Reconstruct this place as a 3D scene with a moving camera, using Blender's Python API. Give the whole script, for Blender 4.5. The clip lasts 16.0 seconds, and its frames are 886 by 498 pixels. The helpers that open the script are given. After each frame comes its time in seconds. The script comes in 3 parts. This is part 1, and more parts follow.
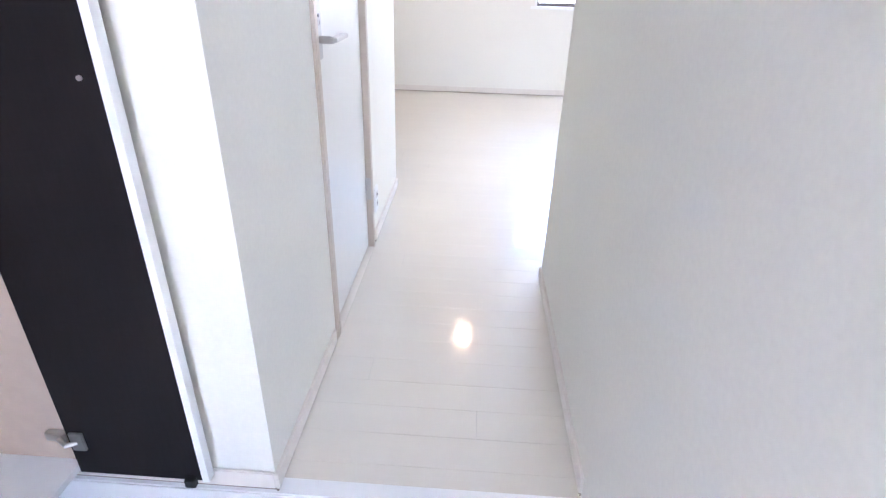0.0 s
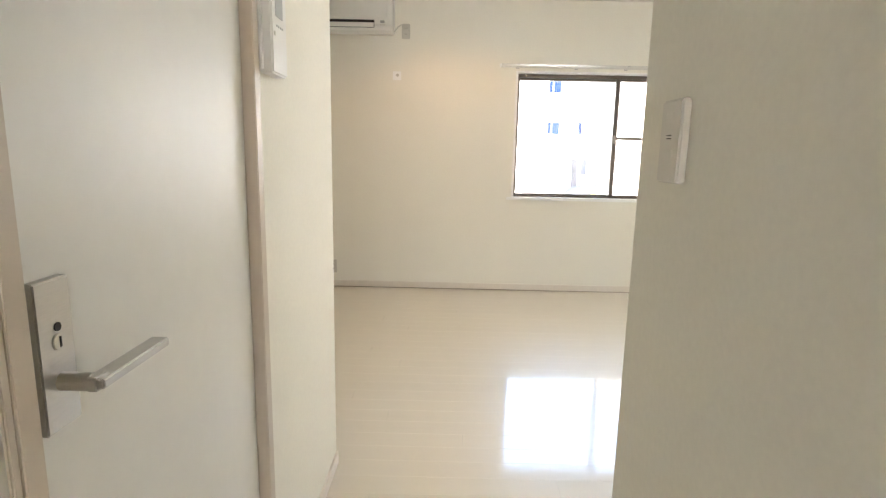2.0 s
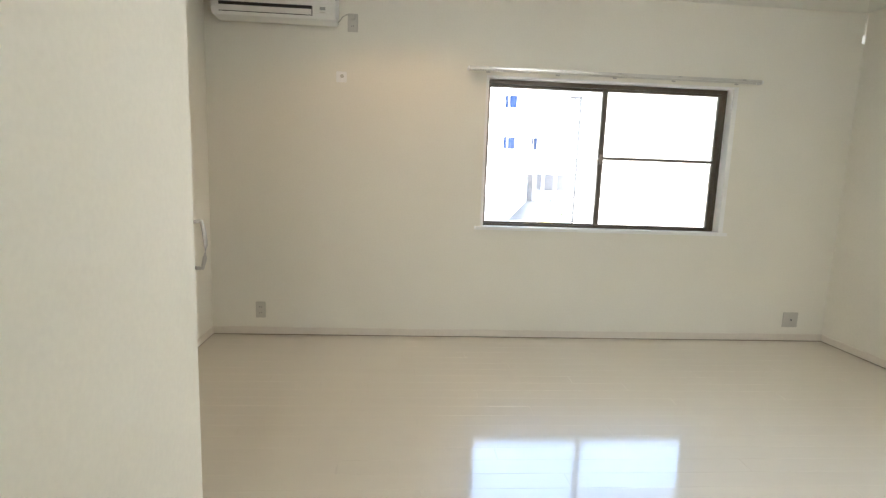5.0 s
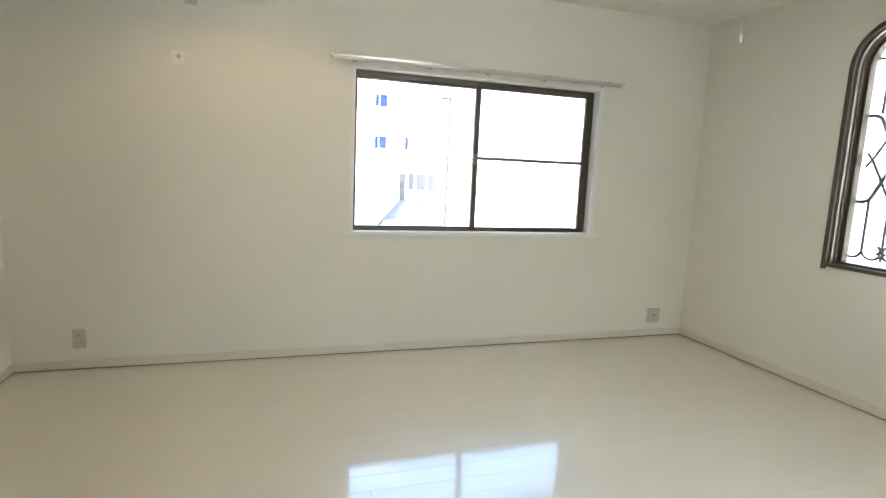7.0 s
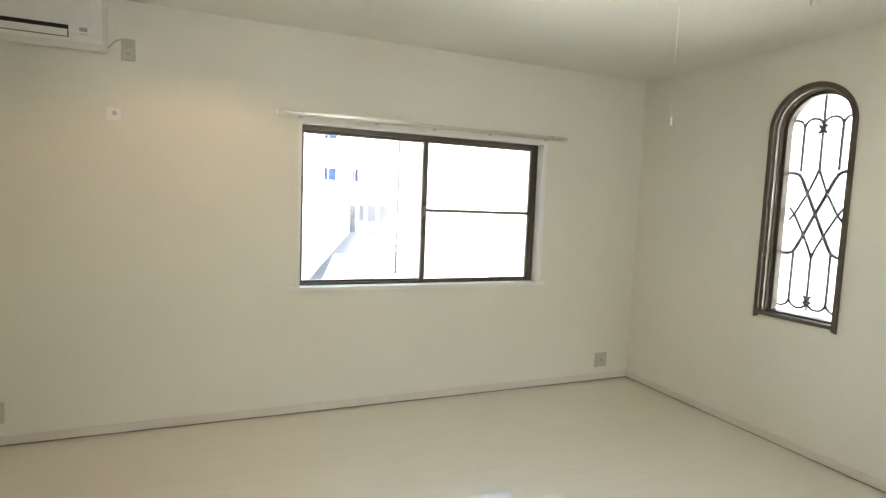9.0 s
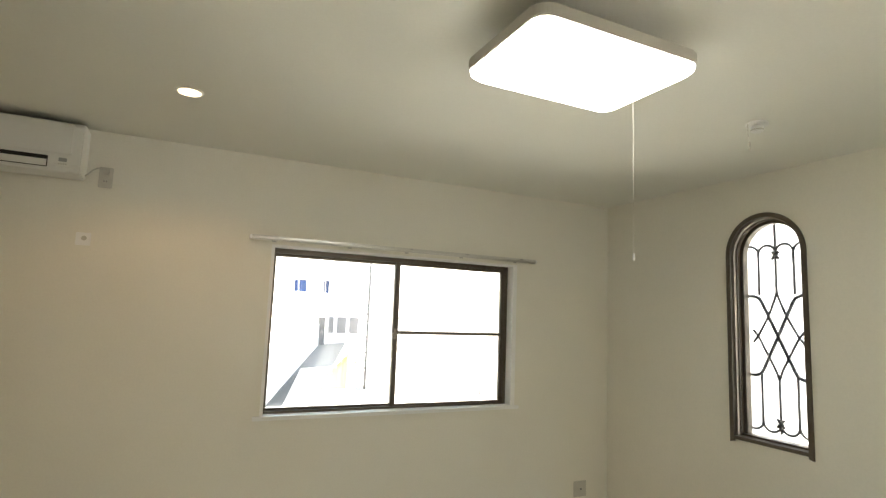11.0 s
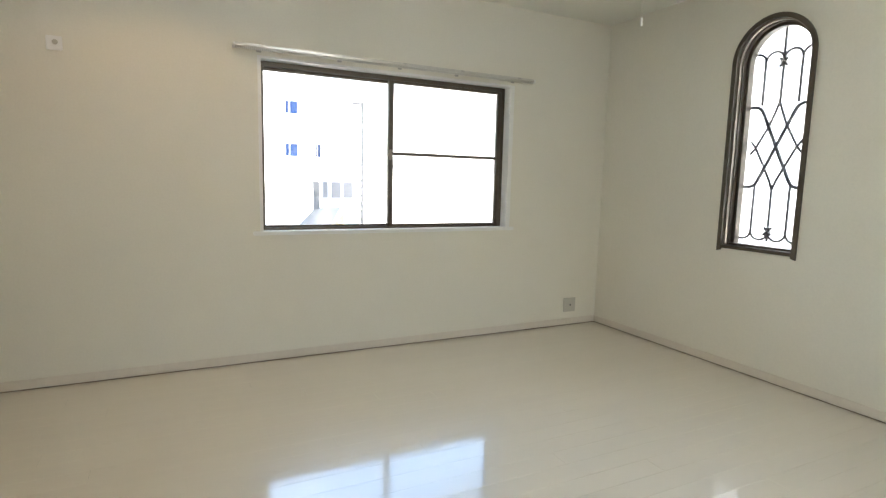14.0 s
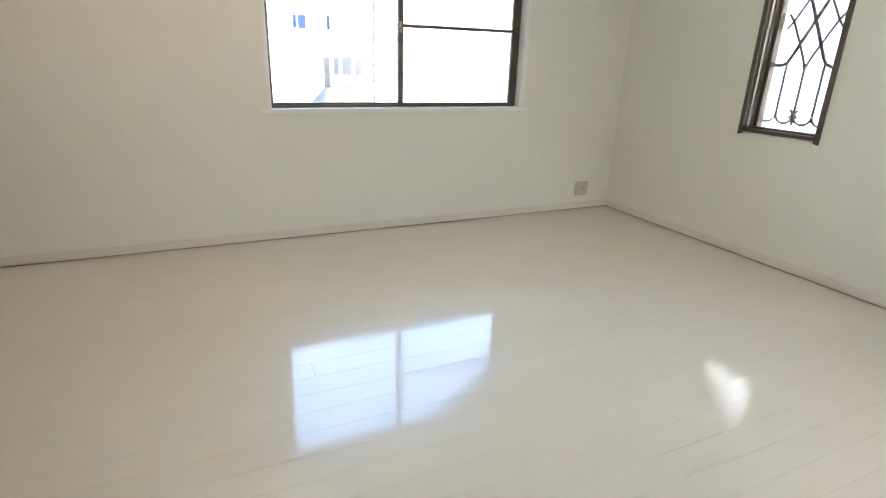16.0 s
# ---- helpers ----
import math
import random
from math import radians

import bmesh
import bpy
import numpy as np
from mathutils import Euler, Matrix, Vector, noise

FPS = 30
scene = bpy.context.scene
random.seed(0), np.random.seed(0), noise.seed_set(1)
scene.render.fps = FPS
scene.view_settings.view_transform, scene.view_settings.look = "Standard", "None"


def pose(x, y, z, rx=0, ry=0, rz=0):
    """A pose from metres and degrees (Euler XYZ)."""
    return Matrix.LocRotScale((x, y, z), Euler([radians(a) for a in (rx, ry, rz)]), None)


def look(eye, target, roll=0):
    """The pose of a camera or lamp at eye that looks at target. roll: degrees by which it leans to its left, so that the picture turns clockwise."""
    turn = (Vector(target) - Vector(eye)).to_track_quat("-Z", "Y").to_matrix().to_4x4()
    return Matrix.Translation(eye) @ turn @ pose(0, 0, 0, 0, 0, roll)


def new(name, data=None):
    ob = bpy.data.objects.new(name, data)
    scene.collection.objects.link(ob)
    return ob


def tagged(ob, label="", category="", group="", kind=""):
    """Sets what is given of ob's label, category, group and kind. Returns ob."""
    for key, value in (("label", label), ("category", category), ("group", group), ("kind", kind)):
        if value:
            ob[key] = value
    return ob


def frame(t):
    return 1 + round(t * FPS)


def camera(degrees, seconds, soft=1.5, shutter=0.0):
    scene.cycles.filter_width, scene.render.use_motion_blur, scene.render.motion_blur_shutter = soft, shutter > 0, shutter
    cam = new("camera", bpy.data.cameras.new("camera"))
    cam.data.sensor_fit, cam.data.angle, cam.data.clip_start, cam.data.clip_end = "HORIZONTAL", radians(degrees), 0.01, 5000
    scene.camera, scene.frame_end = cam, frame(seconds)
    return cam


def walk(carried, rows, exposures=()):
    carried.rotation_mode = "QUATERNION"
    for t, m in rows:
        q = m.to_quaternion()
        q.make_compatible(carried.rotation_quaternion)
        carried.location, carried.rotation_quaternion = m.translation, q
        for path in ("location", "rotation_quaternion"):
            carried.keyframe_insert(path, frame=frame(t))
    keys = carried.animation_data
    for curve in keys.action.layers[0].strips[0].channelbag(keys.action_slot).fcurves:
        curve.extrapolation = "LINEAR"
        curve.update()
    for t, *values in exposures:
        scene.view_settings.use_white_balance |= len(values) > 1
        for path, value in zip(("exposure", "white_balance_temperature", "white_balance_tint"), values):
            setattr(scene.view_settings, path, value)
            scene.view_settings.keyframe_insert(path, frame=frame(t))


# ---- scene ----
cam = camera(78.8, 16.0, soft=1.3)
PATH = [
    (0, (-0.19, 1.159, 1.158), (-0.28, 2.931, 0.236), 1.6),
    (0.5, (-0.187, 1.375, 1.157), (-0.276, 3.289, 0.58), 1.3),
    (1, (-0.254, 1.697, 1.23), (-0.321, 3.647, 0.791), 1.9),
    (1.5, (-0.227, 2.022, 1.222), (-0.264, 3.989, 0.86), 1.0),
    (2, (-0.21, 2.19, 1.231), (-0.224, 4.159, 0.878), 1.2),
    (2.5, (-0.218, 2.231, 1.245), (-0.211, 4.203, 0.907), 1.4),
    (3, (-0.251, 2.269, 1.253), (-0.195, 4.243, 0.933), 1.4),
    (3.5, (-0.261, 2.352, 1.257), (-0.135, 4.325, 0.957), 1.5),
    (6, (-0.149, 3.375, 1.289), (0.028, 5.343, 0.979), 2.7),
    (6.5, (-0.119, 3.383, 1.276), (0.346, 5.306, 0.98), 2.6),
    (7, (-0.149, 3.39, 1.281), (0.457, 5.274, 0.994), 2.6),
    (7.5, (-0.15, 3.392, 1.29), (0.519, 5.255, 1.005), 2.4),
    (8, (-0.144, 3.391, 1.312), (0.562, 5.241, 1.029), 2.3),
    (8.5, (-0.141, 3.402, 1.382), (0.597, 5.242, 1.116), 2.3),
    (9, (-0.132, 3.413, 1.446), (0.642, 5.249, 1.273), 2.3),
    (9.5, (-0.138, 3.416, 1.51), (0.666, 5.247, 1.484), 2.2),
    (10, (-0.144, 3.413, 1.541), (0.679, 5.231, 1.665), 2.2),
    (12.5, (-0.126, 3.446, 1.418), (0.753, 5.223, 1.683), 1.6),
    (13, (-0.137, 3.462, 1.346), (0.75, 5.242, 1.555), 1.5),
    (13.5, (-0.13, 3.459, 1.269), (0.766, 5.247, 1.289), 1.4),
    (14, (-0.13, 3.44, 1.197), (0.756, 5.216, 0.947), 1.4),
    (14.5, (-0.134, 3.429, 1.134), (0.727, 5.171, 0.659), 1.6),
    (15, (-0.139, 3.415, 1.11), (0.692, 5.127, 0.497), 1.9),
    (15.5, (-0.136, 3.414, 1.127), (0.679, 5.115, 0.462), 1.9),
    (16, (-0.116, 3.419, 1.192), (0.691, 5.122, 0.521), 1.9),
]

walk(cam, [(t, look(eye, target, roll)) for t, eye, target, roll in PATH],
     exposures=[(0, 4.68, 4920, 25), (0.5, 4.4, 5130, 24), (1.0, 4.3, 5700, 18), (1.5, 4.1, 5950, 17), (2.5, 3.92, 6100, 16), (3.5, 3.75, 6130, 15),
                (6, 3.57, 5650, 11), (9, 3.56, 5950, 9), (10, 3.22, 6200, 9), (12.5, 3.04, 6500, 8), (13.5, 3.33, 6100, 9), (14.5, 3.37, 5680, 12), (16, 3.55, 5680, 13)])

# ---- daylight ----
SUN_AZ, SUN_EL = radians(228), radians(50)
world = bpy.data.worlds.new("sky")
scene.world = world
world.use_nodes = True
wn = world.node_tree
sky = wn.nodes.new("ShaderNodeTexSky")
sky.sky_type = "NISHITA"
sky.sun_disc = False
sky.sun_elevation, sky.sun_rotation = SUN_EL, SUN_AZ
sky.air_density, sky.dust_density = 1.5, 6.0
wn.links.new(sky.outputs[0], wn.nodes["Background"].inputs[0])
wn.nodes["Background"].inputs[1].default_value = 0.15
sun_data = bpy.data.lights.new("sun", "SUN")
sun_data.energy, sun_data.angle, sun_data.color = 2.0, radians(0.5), (1.0, 0.97, 0.92)
sun = new("sun", sun_data)
sun_dir = Vector((math.sin(SUN_AZ) * math.cos(SUN_EL), math.cos(SUN_AZ) * math.cos(SUN_EL), math.sin(SUN_EL)))
sun.matrix_world = look(sun_dir * 30, (0, 0, 0))


# ---- materials ----
def shader(name, color, rough=0.5, metal=0.0, coat=0.0, grain=0.0, grain_size=60.0, stain=0.0, bump=0.0, bump_size=200.0, spec=0.5,
           stretch=(1, 1, 1), vary=0.0):
    """A principled material with noise at two scales in its colour and fine relief."""
    m = bpy.data.materials.new(name)
    m.use_nodes = True
    nt = m.node_tree
    b = nt.nodes["Principled BSDF"]
    b.inputs["Roughness"].default_value, b.inputs["Metallic"].default_value = rough, metal
    b.inputs["Coat Weight"].default_value, b.inputs["Coat Roughness"].default_value = coat, 0.09
    b.inputs["Specular IOR Level"].default_value = spec
    co = nt.nodes.new("ShaderNodeTexCoord")
    mp = nt.nodes.new("ShaderNodeMapping")
    mp.inputs["Scale"].default_value = stretch
    geo = nt.nodes.new("ShaderNodeNewGeometry")
    nt.links.new(geo.outputs["Position"], mp.inputs[0])
    last = None

    def layer(scale, amount, detail):
        nonlocal last
        n = nt.nodes.new("ShaderNodeTexNoise")
        n.inputs["Scale"].default_value, n.inputs["Detail"].default_value = scale, detail
        nt.links.new(mp.outputs[0], n.inputs["Vector"])
        mr = nt.nodes.new("ShaderNodeMapRange")
        mr.inputs[1].default_value, mr.inputs[2].default_value = 0.3, 0.7
        mr.inputs[3].default_value, mr.inputs[4].default_value = 1 - amount, 1 + amount * 0.4
        nt.links.new(n.outputs[0], mr.inputs[0])
        if last is None:
            last = mr.outputs[0]
        else:
            mu = nt.nodes.new("ShaderNodeMath")
            mu.operation = "MULTIPLY"
            nt.links.new(last, mu.inputs[0])
            nt.links.new(mr.outputs[0], mu.inputs[1])
            last = mu.outputs[0]

    if grain:
        layer(grain_size, grain, 4)
    if stain:
        layer(1.6, stain, 5)
    if vary:
        oi = nt.nodes.new("ShaderNodeObjectInfo")
        mr = nt.nodes.new("ShaderNodeMapRange")
        mr.inputs[3].default_value, mr.inputs[4].default_value = 1 - vary, 1 + vary * 0.5
        nt.links.new(oi.outputs["Random"], mr.inputs[0])
        if last is None:
            last = mr.outputs[0]
        else:
            mu = nt.nodes.new("ShaderNodeMath")
            mu.operation = "MULTIPLY"
            nt.links.new(last, mu.inputs[0])
            nt.links.new(mr.outputs[0], mu.inputs[1])
            last = mu.outputs[0]
    if last is not None:
        sc = nt.nodes.new("ShaderNodeVectorMath")
        sc.operation = "SCALE"
        sc.inputs[0].default_value = color
        nt.links.new(last, sc.inputs["Scale"])
        nt.links.new(sc.outputs[0], b.inputs["Base Color"])
    else:
        b.inputs["Base Color"].default_value = (*color, 1)
    if bump:
        n = nt.nodes.new("ShaderNodeTexNoise")
        n.inputs["Scale"].default_value, n.inputs["Detail"].default_value = bump_size, 3
        nt.links.new(mp.outputs[0], n.inputs["Vector"])
        bp = nt.nodes.new("ShaderNodeBump")
        bp.inputs["Strength"].default_value, bp.inputs["Distance"].default_value = bump, 0.002
        nt.links.new(n.outputs[0], bp.inputs["Height"])
        nt.links.new(bp.outputs[0], b.inputs["Normal"])
    return m


def glow(name, color, strength):
    m = bpy.data.materials.new(name)
    m.use_nodes = True
    b = m.node_tree.nodes["Principled BSDF"]
    b.inputs["Base Color"].default_value = (*color, 1)
    b.inputs["Emission Color"].default_value = (*color, 1)
    b.inputs["Emission Strength"].default_value = strength
    return m


def pane_material(name, tint=(0.96, 0.98, 0.97)):
    m = bpy.data.materials.new(name)
    m.use_nodes = True
    nt = m.node_tree
    nt.nodes.remove(nt.nodes["Principled BSDF"])
    tr = nt.nodes.new("ShaderNodeBsdfTransparent")
    tr.inputs[0].default_value = (*tint, 1)
    gl = nt.nodes.new("ShaderNodeBsdfGlossy")
    gl.inputs["Roughness"].default_value = 0.01
    fr = nt.nodes.new("ShaderNodeFresnel")
    fr.inputs[0].default_value = 1.45
    mx = nt.nodes.new("ShaderNodeMixShader")
    nt.links.new(fr.outputs[0], mx.inputs[0])
    nt.links.new(tr.outputs[0], mx.inputs[1])
    nt.links.new(gl.outputs[0], mx.inputs[2])
    nt.links.new(mx.outputs[0], nt.nodes["Material Output"].inputs[0])
    return m


WALLPAPER = shader("wallpaper", (0.815, 0.785, 0.68), 0.75, grain=0.025, grain_size=90, stain=0.02, bump=0.1, bump_size=260, spec=0.3)
CEILING = shader("ceiling_paper", (0.785, 0.775, 0.69), 0.8, grain=0.02, grain_size=80, stain=0.02, bump=0.1, bump_size=220, spec=0.3)
BOARD = shader("white_floorboard", (0.73, 0.67, 0.545), 0.38, coat=1.0, spec=0.8, grain=0.012, grain_size=9, stain=0.025, bump=0.012, bump_size=2.5,
               stretch=(0.25, 2.5, 1), vary=0.006)
BOARD.node_tree.nodes["Principled BSDF"].inputs["Coat IOR"].default_value = 2.0
SEAM = shader("floor_seam", (0.62, 0.565, 0.485), 0.8, grain=0.1, grain_size=40)
SKIRTING = shader("skirting_board", (0.75, 0.69, 0.59), 0.4, grain=0.03, grain_size=30, stain=0.02)
WHITE_TRIM = shader("white_trim", (0.85, 0.84, 0.80), 0.35, grain=0.015, grain_size=40)
DOOR_WHITE = shader("door_laminate", (0.75, 0.73, 0.66), 0.42, grain=0.015, grain_size=25, stain=0.015, bump=0.05, bump_size=60)
FRAME_BEIGE = shader("door_frame_beige", (0.54, 0.46, 0.35), 0.4, grain=0.02, grain_size=30)
GLOSS_WHITE = shader("gloss_laminate", (0.80, 0.79, 0.74), 0.12, grain=0.01, grain_size=25, coat=0.4)
PLASTIC = shader("white_plastic", (0.78, 0.77, 0.72), 0.35, grain=0.012, grain_size=50)
PLASTIC_GREY = shader("switch_plastic", (0.55, 0.525, 0.45), 0.4, grain=0.02, grain_size=60)
# paler bronze: the arch lining's reflections as colour; also the lock's metal
BRONZE_LIGHT = shader("bronze_lining", (0.34, 0.29, 0.24), 0.3, metal=0.8, grain=0.06, grain_size=30)
BRONZE = shader("bronze_aluminium", (0.12, 0.1, 0.075), 0.36, metal=0.5, grain=0.08, grain_size=30, bump=0.05, bump_size=120)
IRON = shader("painted_iron", (0.11, 0.11, 0.115), 0.6, metal=0.2, grain=0.2, grain_size=60, bump=0.4, bump_size=90)
STEEL = shader("brushed_steel", (0.52, 0.50, 0.46), 0.32, metal=1.0, grain=0.05, grain_size=80, stretch=(1, 1, 12))
DARK = shader("dark_recess", (0.02, 0.018, 0.015), 0.6, grain=0.1, grain_size=40)
DARK_LAMINATE = shader("dark_laminate", (0.012, 0.009, 0.009), 0.55, spec=0.2, grain=0.15, grain_size=20, stretch=(6, 6, 0.6), bump=0.05, bump_size=80)
BEIGE_INSIDE = shader("cabinet_interior", (0.5, 0.4, 0.3), 0.6, grain=0.05, grain_size=30)
PLASTIC_BRIGHT = shader("bright_plastic", (0.88, 0.87, 0.83), 0.3, grain=0.01, grain_size=50)
PLASTIC_PALE = shader("pale_plastic", (0.68, 0.65, 0.57), 0.35, grain=0.015, grain_size=50)
SHUTTER = shader("grey_shutter", (0.04, 0.04, 0.043), 0.7, grain=0.1, grain_size=8)
SCREEN = shader("lcd_screen", (0.36, 0.37, 0.35), 0.4, grain=0.03, grain_size=30)
RAIL = shader("rail_enamel", (0.66, 0.64, 0.58), 0.28, metal=0.6, grain=0.04, grain_size=40)
RED = glow("red_pilot_lamp", (0.7, 0.04, 0.03), 0.08)
LAMP_GLOW = glow("lamp_diffuser", (1.0, 0.98, 0.91), 1.1)
WARM_GLOW = glow("warm_bulb", (1.0, 0.76, 0.42), 0.8)
GLASS = pane_material("window_glass")
TILE = shader("entrance_tile", (0.42, 0.41, 0.40), 0.5, grain=0.06, grain_size=25, stain=0.06, bump=0.15, bump_size=60)
RENDER_WALL = shader("white_render", (0.80, 0.79, 0.77), 0.85, grain=0.04, grain_size=6, stain=0.05, bump=0.3, bump_size=30)
# greyed so the added east wall glares less in the floor
BACKDROP_RENDER = shader("backdrop_render", (0.42, 0.42, 0.43), 0.85, grain=0.04, grain_size=6, stain=0.05, bump=0.3, bump_size=30)
CONCRETE = shader("concrete", (0.46, 0.45, 0.43), 0.85, grain=0.1, grain_size=4, stain=0.1, bump=0.3, bump_size=20)
ASPHALT = shader("asphalt", (0.04, 0.042, 0.044), 0.9, grain=0.2, grain_size=12, stain=0.2, bump=0.4, bump_size=40)
GROUND = shader("pale_ground", (0.52, 0.5, 0.46), 0.95, grain=0.12, grain_size=2, stain=0.1)
BLUE_GLASS = shader("blue_window_glass", (0.012, 0.026, 0.075), 0.45, spec=0.15, grain=0.05, grain_size=5)
YELLOW = shader("yellow_sheet", (0.42, 0.36, 0.12), 0.6, grain=0.08, grain_size=10)
TEAL = shader("teal_sheet", (0.14, 0.27, 0.28), 0.6, grain=0.08, grain_size=10)
# brown that stands in for the shade in the skirting's floor gap
GAP_SHADE = shader("gap_shade", (0.34, 0.29, 0.23), 0.9, grain=0.2, grain_size=12, stain=0.3)
PALE_SHUTTER = shader("pale_grey_shutter", (0.13, 0.125, 0.13), 0.6, grain=0.08, grain_size=8)
LEAF = shader("leaf", (0.11, 0.13, 0.03), 0.6, grain=0.2, grain_size=20)
GREY_METAL = shader("galvanised", (0.34, 0.34, 0.34), 0.5, metal=0.6, grain=0.1, grain_size=10)


# ---- mesh helpers ----
def mesh_of(name, bm, mats):
    me = bpy.data.meshes.new(name)
    bmesh.ops.recalc_face_normals(bm, faces=bm.faces)
    bm.to_mesh(me)
    bm.free()
    for m in (mats if isinstance(mats, (list, tuple)) else [mats]):
        me.materials.append(m)
    return me


def part(name, bm, material, parent=None, label="", smooth=False):
    ob = new(name, mesh_of(name, bm, material))
    if smooth:
        ob.data.shade_smooth()
    if parent:
        ob.parent = parent
    return tagged(ob, label) if label else ob


def add_box(bm, lo, hi, bevel=0.0, seg=2, mat=0):
    r = bmesh.ops.create_cube(bm, size=1.0)
    vs = r["verts"]
    for v in vs:
        v.co = Vector([(lo[i] + hi[i]) / 2 + v.co[i] * (hi[i] - lo[i]) for i in range(3)])
    es = {e for v in vs for e in v.link_edges}
    fs = {f for v in vs for f in v.link_faces}
    for f in fs:
        f.material_index = mat
    if bevel:
        bmesh.ops.bevel(bm, geom=list(es), offset=bevel, segments=seg, affect="EDGES", clamp_overlap=True)
    return bm


def box(lo, hi, bevel=0.0, seg=2):
    return add_box(bmesh.new(), lo, hi, bevel, seg)


def boxes(*pairs, bevel=0.0):
    bm = bmesh.new()
    for lo, hi in pairs:
        add_box(bm, lo, hi, bevel)
    return bm


def add_tube(bm, pts, r, n=8):
    """A round bar along a line of points."""
    pts = [Vector(p) for p in pts]
    rings = []
    for i, p in enumerate(pts):
        d = (pts[min(i + 1, len(pts) - 1)] - pts[max(i - 1, 0)]).normalized()
        q = d.to_track_quat("Z", "Y")
        rings.append([bm.verts.new(p + q @ Vector((r * math.cos(2 * math.pi * k / n), r * math.sin(2 * math.pi * k / n), 0))) for k in range(n)])
    for a, b in zip(rings, rings[1:]):
        for k in range(n):
            bm.faces.new((a[k], a[(k + 1) % n], b[(k + 1) % n], b[k]))
    bm.faces.new(rings[0][::-1])
    bm.faces.new(rings[-1])
    return bm


def tube(pts, r, n=8):
    return add_tube(bmesh.new(), pts, r, n)


def disc(c, axis, r, depth, n=32, bevel=0.0, r2=None):
    bm = bmesh.new()
    q = Vector(axis).to_track_quat("Z", "Y").to_matrix().to_4x4()
    bmesh.ops.create_cone(bm, cap_ends=True, segments=n, radius1=r, radius2=r if r2 is None else r2, depth=depth, matrix=Matrix.Translation(c) @ q)
    if bevel:
        bmesh.ops.bevel(bm, geom=[e for e in bm.edges if len(e.link_faces) == 2 and any(len(f.verts) > 4 for f in e.link_faces)],
                        offset=bevel, segments=3, affect="EDGES")
    return bm


def prism(outline, axis, lo, hi, bevel=0.0):
    """Extrude a closed outline of 2D points along an axis."""
    bm = bmesh.new()
    def at(p, w):
        return {"x": (w, p[0], p[1]), "y": (p[0], w, p[1]), "z": (p[0], p[1], w)}[axis]
    a = [bm.verts.new(at(p, lo)) for p in outline]
    b = [bm.verts.new(at(p, hi)) for p in outline]
    n = len(outline)
    bm.faces.new(a)
    bm.faces.new(b[::-1])
    for i in range(n):
        bm.faces.new((a[i], a[(i + 1) % n], b[(i + 1) % n], b[i]))
    if bevel:
        bmesh.ops.bevel(bm, geom=list(bm.edges), offset=bevel, segments=2, affect="EDGES", clamp_overlap=True)
    return bm


def ring_strip(inner, outer, axis, lo, hi):
    """A frame between two open outlines of equal length, extruded along an axis (closed at both ends)."""
    bm = bmesh.new()
    def at(p, w):
        return {"x": (w, p[0], p[1]), "y": (p[0], w, p[1])}[axis]
    rows = [[bm.verts.new(at(p, w)) for p in pts] for pts, w in ((inner, lo), (outer, lo), (outer, hi), (inner, hi))]
    n = len(inner)
    for k in range(4):
        a, b = rows[k], rows[(k + 1) % 4]
        for i in range(n - 1):
            bm.faces.new((a[i], a[i + 1], b[i + 1], b[i]))
    for i in (0, n - 1):
        bm.faces.new([r[i] for r in rows])
    return bm


def thing(name, label, category, group="", kind="", at=(0, 0, 0)):
    ob = new(name)
    ob.empty_display_size = 0.05
    ob.location = at
    return tagged(ob, label, category, group, kind)


def structure(name, bm, material, label, category="wall"):
    return tagged(part(name, bm, material), label, category, kind="structure")


# ---- plan ----
HALL_L, HALL_R = -0.63, 0.125      # hall's side walls
ROOM_L, ROOM_R = -1.59, 3.15       # room's side walls
FAR, BACK_R, BACK_L = 7.0, 3.15, 4.15
ENTRY, H, T = 2.05, 2.5, 0.15
WIN = (0.35, 2.222, 0.85, 1.93)    # x0, x1, z0, z1
ARCH_Y, ARCH_W, ARCH_Z0, ARCH_S = 5.597, 0.255, 0.80, 1.985   # centre, half width, bottom, springing

# walls
x0, x1, z0, z1 = WIN
structure("wall_north", boxes(((ROOM_L - T, FAR, 0), (x0, FAR + T, H)), ((x1, FAR, 0), (ROOM_R + T, FAR + T, H)),
                              ((x0, FAR, 0), (x1, FAR + T, z0)), ((x0, FAR, z1), (x1, FAR + T, H))), WALLPAPER,
          "white wallpapered wall with a wide window opening")
ya, yb = ARCH_Y - ARCH_W + 0.02, ARCH_Y + ARCH_W - 0.02
RA = ARCH_W - 0.02
arc = [(ARCH_Y + RA * math.cos(a), ARCH_S + RA * math.sin(a)) for a in [math.pi * i / 24 for i in range(25)]]
east = boxes(((ROOM_R, BACK_R, 0), (ROOM_R + T, ya, H)), ((ROOM_R, yb, 0), (ROOM_R + T, FAR, H)), ((ROOM_R, ya, 0), (ROOM_R + T, yb, ARCH_Z0)))
for (pa, pb) in zip(arc, arc[1:]):
    quad = [pa, (pa[0], H), (pb[0], H), pb]
    va = [east.verts.new((ROOM_R, *p)) for p in quad]
    vb = [east.verts.new((ROOM_R + T, *p)) for p in quad]
    east.faces.new(va)
    east.faces.new(vb)
    east.faces.new((va[0], va[3], vb[3], vb[0]))
structure("wall_east", east, WALLPAPER, "white wallpapered wall with an arched window opening")
structure("wall_west", box((ROOM_L - T, BACK_L - 0.75, 0), (ROOM_L, FAR, H)), WALLPAPER, "plain white wallpapered side wall of the room")
